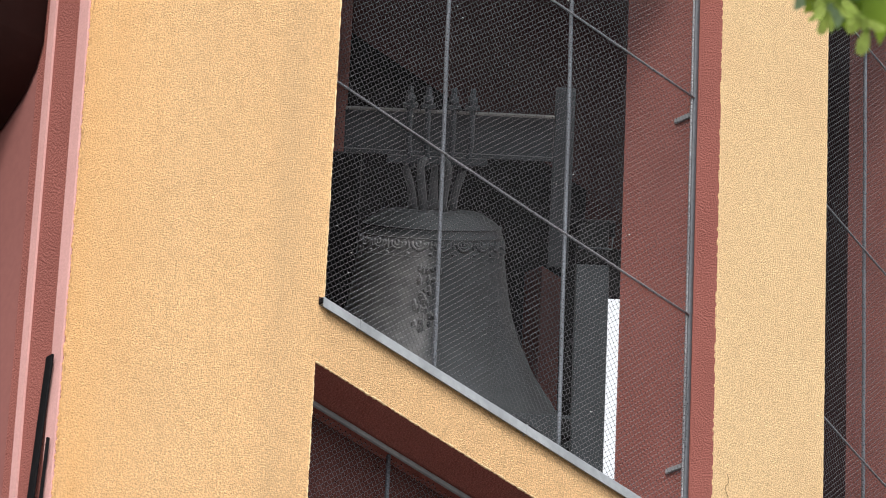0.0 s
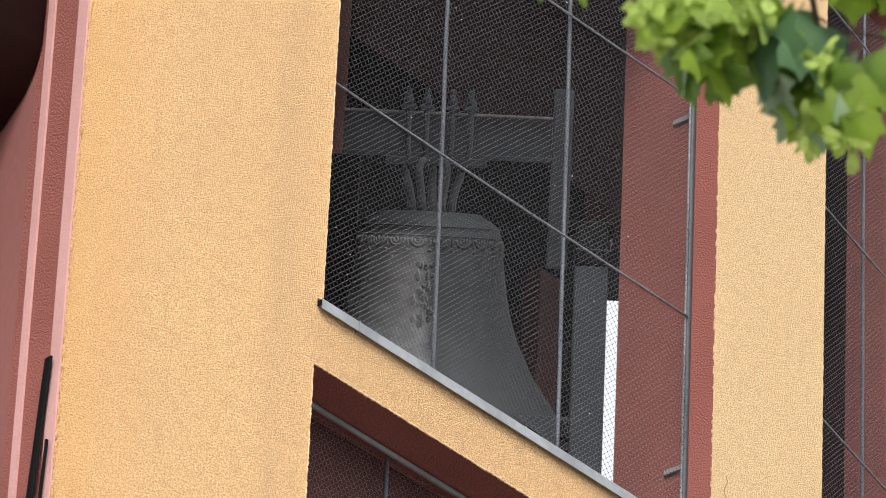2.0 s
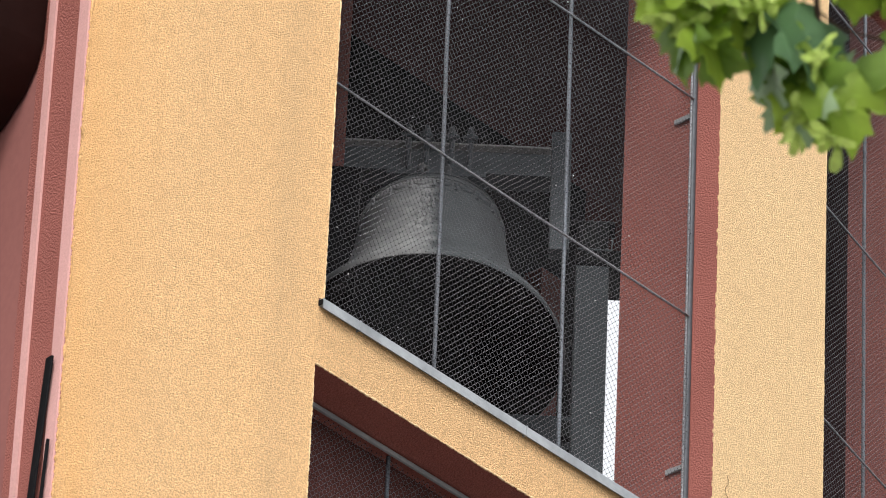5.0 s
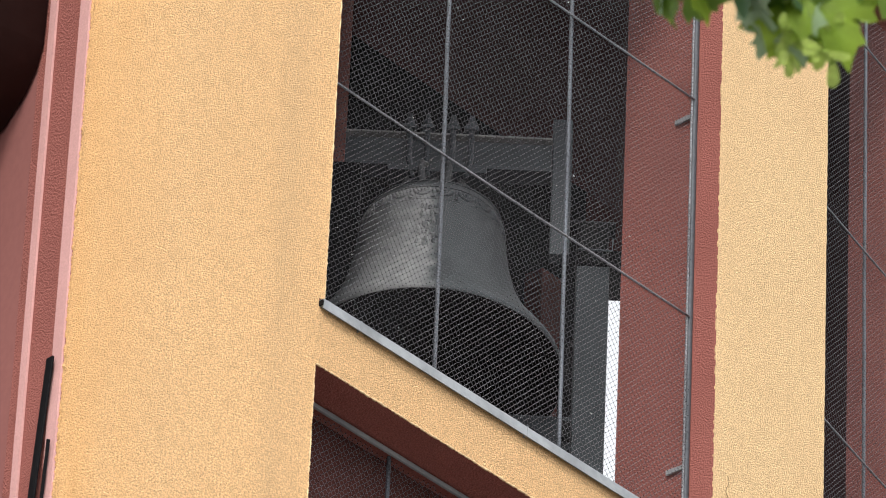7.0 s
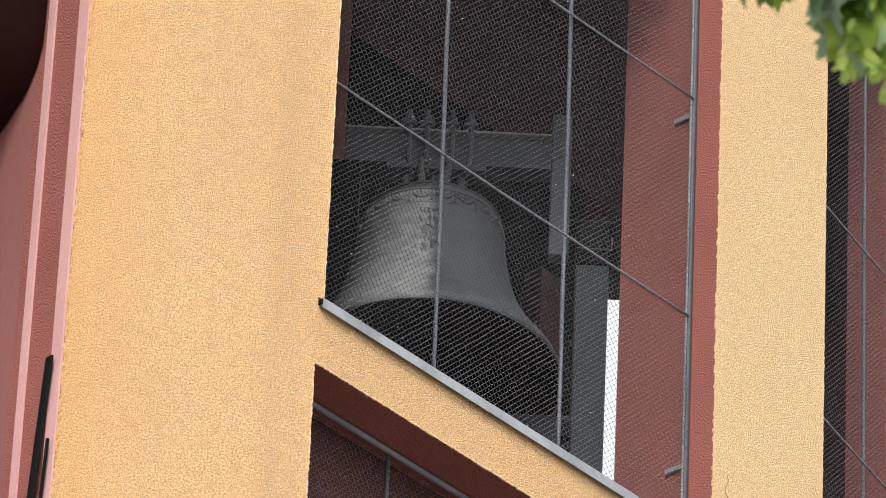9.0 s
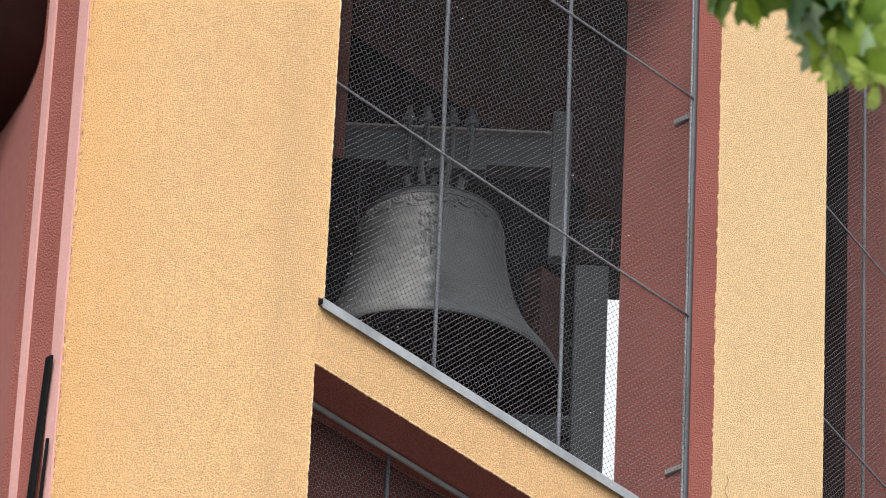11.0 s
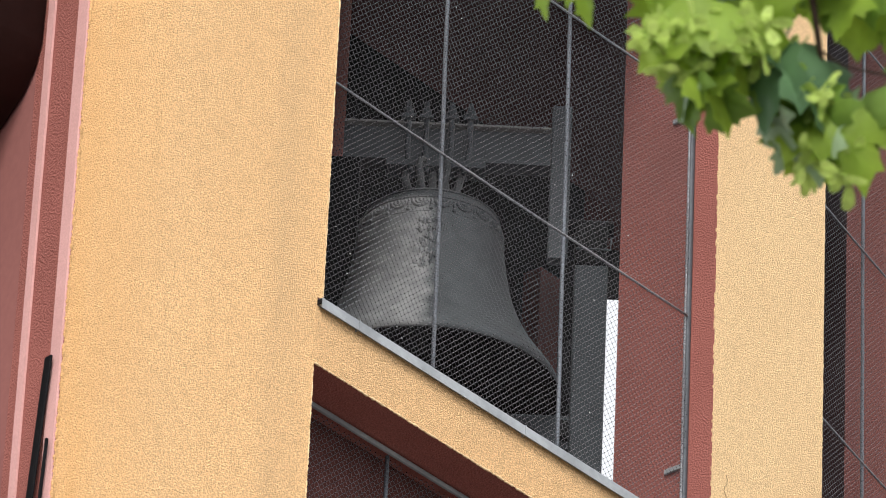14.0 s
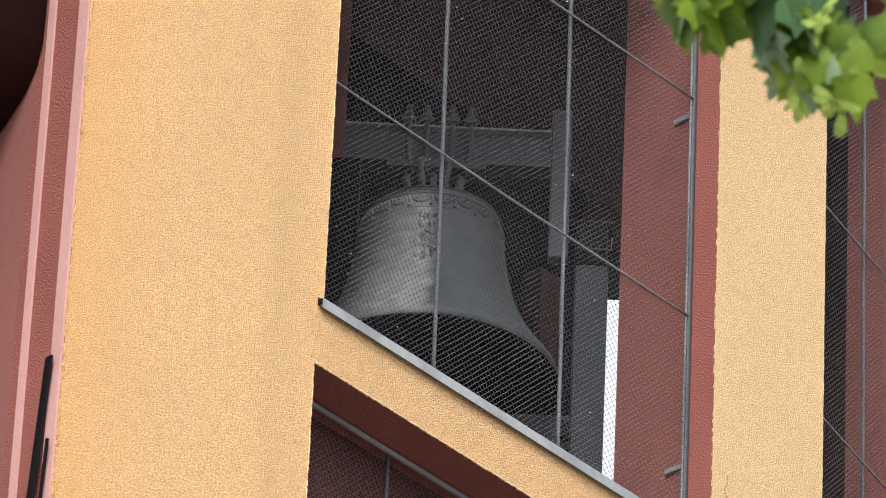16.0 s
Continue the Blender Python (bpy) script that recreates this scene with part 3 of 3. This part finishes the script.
# ---- bell frame ----
def bell_frame():
    ob = tagged(new("bell_frame"), "grey painted steel frame standing under the bell's bearings", "frame")
    ob.matrix_world = Matrix.Translation((PIVOT.x, PIVOT.y, 0)) @ pose(0, 0, 0, 0, 0, AXIS)
    z = PIVOT.z
    bm = bmesh.new()
    add_box(bm, 0.682, 0.836, -0.075, 0.075, 16.203, z - 0.245, 0.006)
    part("post", bm, SHADED_FRAME_STEEL, ob)
    part("post", box(-1.02, -0.88, -0.075, 0.075, 16.203, z - 0.245, 0.006), SHADED_FRAME_STEEL, ob)
    for x in (0.74, -0.95):
        part("bearing_block", box(x - 0.06, x + 0.09, -0.08, 0.08, z - 0.243, z - 0.02, 0.015), DARK_STEEL, ob, "black bearing block")
    part("bearing_bracket", box(0.8, 0.97, 0.08, 0.10, z - 0.325, z - 0.06, 0.003), DARK_STEEL, ob, "black bracket plate")
    part("cross_beam", box(-0.87, 0.68, -0.07, 0.07, z - 1.24, z - 1.06, 0.006), SHADED_FRAME_STEEL, ob)
    part("guard_wire", tube([(0.685, -0.087, z - 0.165), (0.845, -0.087, z - 0.165), (0.848, -0.087, z - 0.10)], 0.005, 6), PAINTED_STEEL, ob, "thin grey bent guard wire")
    part("conduit", tube([(0.672, -0.06, z - 0.66), (0.655, -0.09, z - 0.70), (0.65, -0.09, z - 0.93), (0.668, -0.07, z - 0.98)], 0.008, 6), DARK_STEEL, ob, "thin black cable conduit")
    part("junction_box", box(0.635, 0.68, -0.12, -0.071, z - 1.20, z - 1.11, 0.004), DARK_STEEL, ob, "black junction box")
    return ob


bell_frame()


# ---- left recess fittings ----
def black_bar():
    """Dark bar in the left recess, leaning out of the vertical."""
    bm = bmesh.new()
    lean = Matrix.Translation((JAMB - 0.03, 0.06, 15.62)) @ pose(0, 0, 0, 5.4, 0, 0)
    add_box(bm, -0.006, 0.006, -0.024, 0.024, -3.6, 0.0, 0.004, lean)
    add_box(bm, -0.006, 0.006, -0.068, -0.058, -3.6, -0.40, 0.0, lean @ pose(0, 0, 0, -1.5, 0, 0))
    ob = tagged(part("inclined_bar", bm, DARK_STEEL), "black steel bar fixed along the jamb", "bar")
    ob.matrix_world = LEFT_FACE


black_bar()


# ---- tree ----
HALF_LEAF = [(0.0, 0.0), (0.12, -0.06), (0.34, -0.09), (0.52, 0.02), (0.43, 0.13), (0.47, 0.21), (0.66, 0.29), (0.88, 0.46), (0.68, 0.50), (0.60, 0.56),
             (0.61, 0.69), (0.48, 0.66), (0.36, 0.61), (0.31, 0.73), (0.34, 0.87), (0.20, 0.90), (0.10, 1.0), (0.0, 1.16)]


def leaf_mesh(seed, size):
    """A broad five-lobed leaf with few coarse teeth, gently folded along its midrib and drooping."""
    rnd = random.Random(seed)
    fold, droop, twist = rnd.uniform(0.1, 0.5), rnd.uniform(0.1, 0.55), rnd.uniform(-0.3, 0.3)
    outline = HALF_LEAF + [(-x, y) for x, y in HALF_LEAF[-2:0:-1]]
    outline = [(x * rnd.uniform(0.93, 1.07), y * rnd.uniform(0.95, 1.05)) for x, y in outline]
    bm = bmesh.new()

    def at(x, y):
        u = y - 0.4
        z = abs(x) * math.sin(fold) - droop * (u * u + 0.5 * x * x) + twist * x * u + 0.03 * math.sin(7 * x + 5 * y + seed)
        return Vector((x * math.cos(fold), y, z)) * size
    mid = bm.verts.new(at(0, 0.4))
    rings = [[bm.verts.new(at(x * k, 0.4 + (y - 0.4) * k)) for x, y in outline] for k in (0.4, 0.75, 1.0)]
    n = len(outline)
    for i in range(n):
        j = (i + 1) % n
        bm.faces.new((mid, rings[0][j], rings[0][i])).smooth = True
        for r, q in zip(rings, rings[1:]):
            bm.faces.new((r[i], r[j], q[j], q[i])).smooth = True
    add_tube(bm, [at(0, 0.0), at(0, -0.35) + Vector((0, 0, -0.05 * size)), at(0.05, -0.7)], 0.018 * size, 5)
    return bm


def seed_mesh():
    """A pair of winged seeds."""
    bm = bmesh.new()
    for s in (-1, 1):
        pts = [(0, 0), (0.008, 0.006), (0.02, 0.010), (0.034, 0.012), (0.043, 0.005), (0.038, -0.006), (0.022, -0.008), (0.008, -0.005)]
        vs = [bm.verts.new((s * x, y - 0.25 * x, 0.002 * math.sin(60 * x))) for x, y in pts]
        bm.faces.new(vs if s > 0 else vs[::-1])
        made = bmesh.ops.create_icosphere(bm, subdivisions=1, radius=0.005)["verts"]
        for v in made:
            v.co += Vector((s * 0.005, 0, 0))
    return bm


BRANCH_AT = Vector((-10.1041, -10.4758, 8.1239))
BRANCH = Matrix.Translation(BRANCH_AT) @ BASE.to_quaternion().to_matrix().to_4x4()   # x right, y up, z towards the viewer


def maple_tree():
    ob = tagged(new("maple_tree"), "broadleaf maple tree with fresh green leaves and seed bunches", "tree")
    foot = Vector((BRANCH_AT.x + 3.2, BRANCH_AT.y - 3.6, 0))
    ob.location = foot
    b = BRANCH_AT - foot
    part("trunk", tube([(0, 0, -0.1), (0.02, 0.03, 1.5), (-0.05, 0.06, 3.5), (0.0, 0.12, 5.5), (0.05, 0.1, 7.5), (0.0, 0.1, 9.5), (0.0, 0.1, 11.5)], [0.27, 0.22, 0.2, 0.17, 0.13, 0.09, 0.04], 14), BARK, ob)
    rnd = random.Random(21)
    tips = [b + Vector((0.55, -0.45, 0.75))]
    part("limb", tube([(0.02, 0.1, 6.6), (b * 0.45 + Vector((0.2, -0.2, 4.3))), tips[0]], [0.07, 0.045, 0.014], 9), BARK, ob)
    for k in range(9):
        a = 2 * math.pi * k / 9 + rnd.uniform(-0.3, 0.3)
        if 1.9 < a % (2 * math.pi) < 3.3:
            continue
        z0, r = rnd.uniform(5.0, 9.5), rnd.uniform(1.6, 2.9)
        end = Vector((r * math.cos(a), r * math.sin(a), z0 + rnd.uniform(1.0, 2.2)))
        part("limb", tube([(0, 0.1, z0), (end * 0.5 + Vector((0, 0, z0 * 0.52))), end], [0.07, 0.04, 0.012], 8), BARK, ob)
        tips.append(end)
    # crown of small leaves, gathered in clumps round the limbs
    verts, faces = [], []
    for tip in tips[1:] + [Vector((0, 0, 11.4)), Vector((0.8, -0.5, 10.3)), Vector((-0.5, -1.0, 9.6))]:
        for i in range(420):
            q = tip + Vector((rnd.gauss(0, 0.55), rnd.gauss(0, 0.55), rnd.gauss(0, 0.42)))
            if 0.665 * q.x - 0.747 * q.y < -3.4:      # drops leaves on this side, to keep the camera's view clear
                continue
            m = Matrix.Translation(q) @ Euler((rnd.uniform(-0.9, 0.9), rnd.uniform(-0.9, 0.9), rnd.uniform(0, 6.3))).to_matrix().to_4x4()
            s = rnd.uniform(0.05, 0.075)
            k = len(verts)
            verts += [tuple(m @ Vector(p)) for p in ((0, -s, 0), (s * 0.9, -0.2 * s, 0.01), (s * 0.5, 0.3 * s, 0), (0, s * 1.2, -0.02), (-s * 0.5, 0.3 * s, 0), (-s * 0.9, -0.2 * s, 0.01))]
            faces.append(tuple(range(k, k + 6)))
    me = bpy.data.meshes.new("crown")
    me.from_pydata(verts, [], faces)
    me.materials.append(LEAF)
    crown = new("crown", me)
    crown.parent = ob
    crown["kind"] = "stuff"
    return ob


tree = maple_tree()


def swaying_branch():
    """The branch tip before the lens: twigs, leaves and seed bunches; x right, y up, z to the viewer, in metres."""
    def at(u, v, z=0.0):
        return ((u - 1414) / 1000, (158 - v) / 1000, z)      # a drawing of the branch in millimetres, v downwards

    def line(name, pts, r0, r1, parent, label=""):
        return part(name, tube([at(*q) for q in pts], [r0 + (r1 - r0) * i / (len(pts) - 1) for i in range(len(pts))], 8), TWIG, parent, label)

    root = line("branch", [(2010, -800, 0.5), (1700, -330, 0.06), (1500, -90, 0.0), (1488, 30, 0.01), (1502, 130, 0.012), (1512, 205, 0.012), (1510, 290, 0.0)], 0.011, 0.0026, tree, "thin leafy branch tip")
    line("twig", [(1500, -90), (1428, -25, 0.02), (1415, 30, 0.03), (1385, 66, 0.03), (1345, 79, 0.03), (1300, 120, 0.02)], 0.0036, 0.002, root)
    line("twig", [(1500, -90), (1340, -95), (1180, -60), (1080, -40)], 0.0036, 0.0016, root)
    line("twig", [(1502, 130, 0.012), (1545, 160, 0.02), (1620, 175, 0.02), (1650, 200, 0.02)], 0.0028, 0.0016, root)
    line("twig", [(1345, 79, 0.02), (1400, 100, 0.02), (1428, 135, 0.02)], 0.0022, 0.0016, root)
    meshes = []
    for i in range(5):
        bm = leaf_mesh(31 + i, 0.078)
        me = bpy.data.meshes.new("leaf")
        bm.to_mesh(me)
        bm.free()
        meshes.append(me)
    variants = {}

    def leaf(x, y, z, turn, tilt, lean, size, mat, k):
        key = (k, mat.name)
        if key not in variants:
            variants[key] = meshes[k].copy()
            variants[key].materials.append(mat)
        o = new("leaf", variants[key])
        o.parent = root
        o.matrix_basis = pose(x, y, z, tilt, lean, turn) @ Matrix.Scale(size, 4)

    rnd = random.Random(77)

    def hang(u0, v0, u1, v1, z, tilt, lean, mat, k):
        """A leaf from its stalk to its tip."""
        (x0, y0, _), (x1, y1, _) = at(u0, v0), at(u1, v1)
        reach = math.hypot(x1 - x0, y1 - y0) / (0.0905 * math.cos(radians(tilt)))
        leaf(x0, y0, z, math.degrees(math.atan2(-(x1 - x0), y1 - y0)), tilt, lean, reach, mat, k)

    # the leaves that stand out
    for row in ((1020, -38, 1046, 74, 0.02, 20, 64, LEAF, 0), (1086, -24, 1120, 84, 0.03, 20, 58, LEAF, 1), (1140, -40, 1172, 70, 0.02, 25, -62, LEAF, 2), (1190, -60, 1196, 10, 0.02, 20, 30, LEAF, 4),
                (1310, 40, 1225, 190, 0.03, 30, 35, LEAF, 1), (1385, 30, 1440, 152, 0.03, 25, 25, LEAF, 3), (1330, 50, 1398, 172, 0.02, 30, -30, LEAF, 0), (1285, 20, 1215, 95, 0.0, 30, 20, LEAF, 2),
                (1282, 150, 1290, 284, 0.06, 15, 62, LEAF_DEEP, 4), (1292, 150, 1326, 292, 0.055, 15, -44, LEAF, 3), (1276, 160, 1274, 264, 0.05, 15, 70, LEAF_PALE, 0), (1300, 140, 1302, 274, 0.045, 20, 50, LEAF, 1),
                (1298, 192, 1398, 226, 0.05, 25, 40, LEAF_DEEP, 2), (1562, 20, 1554, 118, 0.03, 25, 45, LEAF, 1), (1540, -5, 1536, 104, -0.02, 25, 35, LEAF_DEEP, 0), (1588, 40, 1584, 150, -0.02, 25, 25, LEAF, 3), (1530, -40, 1500, 40, 0.02, 30, 30, LEAF_PALE, 2), (1600, -10, 1610, 90, 0.02, 25, 35, LEAF_DEEP, 4),
                (1424, 128, 1424, 285, 0.06, 15, 52, LEAF_BLUE, 0), (1446, 140, 1500, 318, 0.05, 15, -55, LEAF_BLUE, 3), (1418, 215, 1474, 326, 0.055, 15, 68, LEAF_PALE, 4), (1440, 150, 1405, 250, 0.04, 20, 40, LEAF_DEEP, 1),
                (1690, 150, 1718, 338, 0.04, 15, 25, LEAF_DEEP, 2), (1745, 90, 1752, 230, 0.03, 20, 40, LEAF_BLUE, 1), (1522, 262, 1520, 378, 0.05, 20, 58, LEAF_PALE, 2),
                (1490, 225, 1455, 335, 0.04, 25, 25, LEAF, 1), (1530, 240, 1560, 385, 0.04, 25, -25, LEAF, 4), (1500, 215, 1545, 330, 0.03, 30, 30, LEAF_DEEP, 3), (1470, 210, 1400, 262, 0.02, 30, 30, LEAF_DEEP, 0)):
        hang(*row)
    # the mass behind them
    for u0, u1, v0, v1, n in ((1230, 1440, -70, 30, 20), (1450, 1740, -110, -20, 26), (1620, 1780, 0, 110, 10), (1455, 1560, 200, 300, 20), (1455, 1600, -70, 12, 18), (1310, 1430, 60, 130, 8), (1740, 1900, -100, 260, 20)):
        for i in range(n):
            u, v = rnd.uniform(u0, u1), rnd.uniform(v0, v1)
            if 1440 < u < 1540 and 20 < v < 190 or 1540 < u < 1630 and 40 < v < 285:
                continue
            x, y, _ = at(u, v)
            leaf(x, y, rnd.uniform(-0.16, 0.0), rnd.gauss(180, 45), rnd.uniform(5, 60), rnd.uniform(-45, 45), rnd.uniform(0.8, 1.25), rnd.choice((LEAF, LEAF, LEAF_DEEP, LEAF_DEEP, LEAF_DEEP, LEAF_PALE)), rnd.randrange(5))
    bm = seed_mesh()
    me = bpy.data.meshes.new("winged_seed")
    bm.to_mesh(me)
    bm.free()
    me.materials.append(SEED)
    for u, v, n, su, sv in ((1238, 125, 34, 24, 24), (1208, 112, 10, 10, 10), (1340, 110, 36, 42, 22), (1415, 130, 8, 16, 14), (1495, 215, 16, 18, 14), (1482, 325, 14, 14, 16), (1535, 335, 18, 20, 18), (1300, 160, 10, 24, 12)):
        for i in range(n):
            o = new("winged_seed", me)
            o.parent = root
            x, y, _ = at(u + su * max(-1.6, min(1.6, rnd.gauss(0, 1))), v + sv * max(-1.6, min(1.6, rnd.gauss(0, 1))))
            o.matrix_basis = pose(x, y, 0.05 + rnd.gauss(0, 0.03), rnd.uniform(-60, 60), rnd.uniform(-60, 60), rnd.uniform(0, 360)) @ Matrix.Scale(rnd.uniform(0.8, 1.25), 4)
    return root


branch = swaying_branch()


# ---- what moves ----
def swing_angle(t):
    """Degrees by which the bell's mouth swings towards the street."""
    amp = np.interp(t, (0, 1, 2, 3, 4.2, 6.5, 9, 12, 16), (34.5, 33.2, 30.2, 25.9, 22.9, 12.3, 11.1, 11.9, 11.8))
    phase = np.interp(t, (0, 4, 8, 12, 16), (0.012, 12.833, 25.835, 39.027, 52.143))
    return float(-amp * math.cos(phase) - 1.1)


# sway of the branch tip: seconds, millimetres right and up, degrees
SWAY = [(0.0, 20, 344, -10), (0.5, -83, 265, 3), (1.0, -211, 127, -10), (1.5, 1, 57, 0), (1.8, -71, 61, 5), (2.4, 19, 231, -2), (2.7, 33, 204, -2),
        (3.0, -51, 203, 0), (3.3, -92, 149, -8), (3.6, -83, 74, -5), (4.0, 8, 16, -1), (5.2, -72, 148, -5), (5.9, -151, 200, -8), (6.5, -251, 303, -8),
        (7.0, -97, 257, 5), (7.4, -145, 237, -5), (8.0, 23, 177, -8), (8.5, 35, 248, 0), (9.0, 57, 257, -9), (10.2, 36, 264, -5), (11.0, 9, 236, -3),
        (11.5, -79, 302, -2), (12.0, -59, 207, 1), (12.5, -80, 150, 2), (12.9, -210, 110, -2), (13.2, -196, 91, -3), (13.5, -93, 75, 5), (13.8, -38, 63, -5),
        (14.0, -47, 51, 0), (14.5, -21, 62, -3), (15.0, -96, 138, 4), (15.4, -56, 198, -1), (16.0, -53, 185, -2)]


def motions():
    rows = []
    for i in range(161):
        t = i / 10
        rows.append((t, Matrix.Translation(PIVOT) @ pose(0, 0, 0, 0, 0, AXIS) @ pose(0, 0, 0, -swing_angle(t), 0, 0)))
    walk(the_bell, rows)
    to_tree = Matrix.Translation(-Vector(tree.location)) @ BRANCH
    walk(branch, [(t, to_tree @ pose(x / 1000, y / 1000, 0, 0, 0, turn[0] if turn else 0)) for t, x, y, *turn in SWAY])


motions()
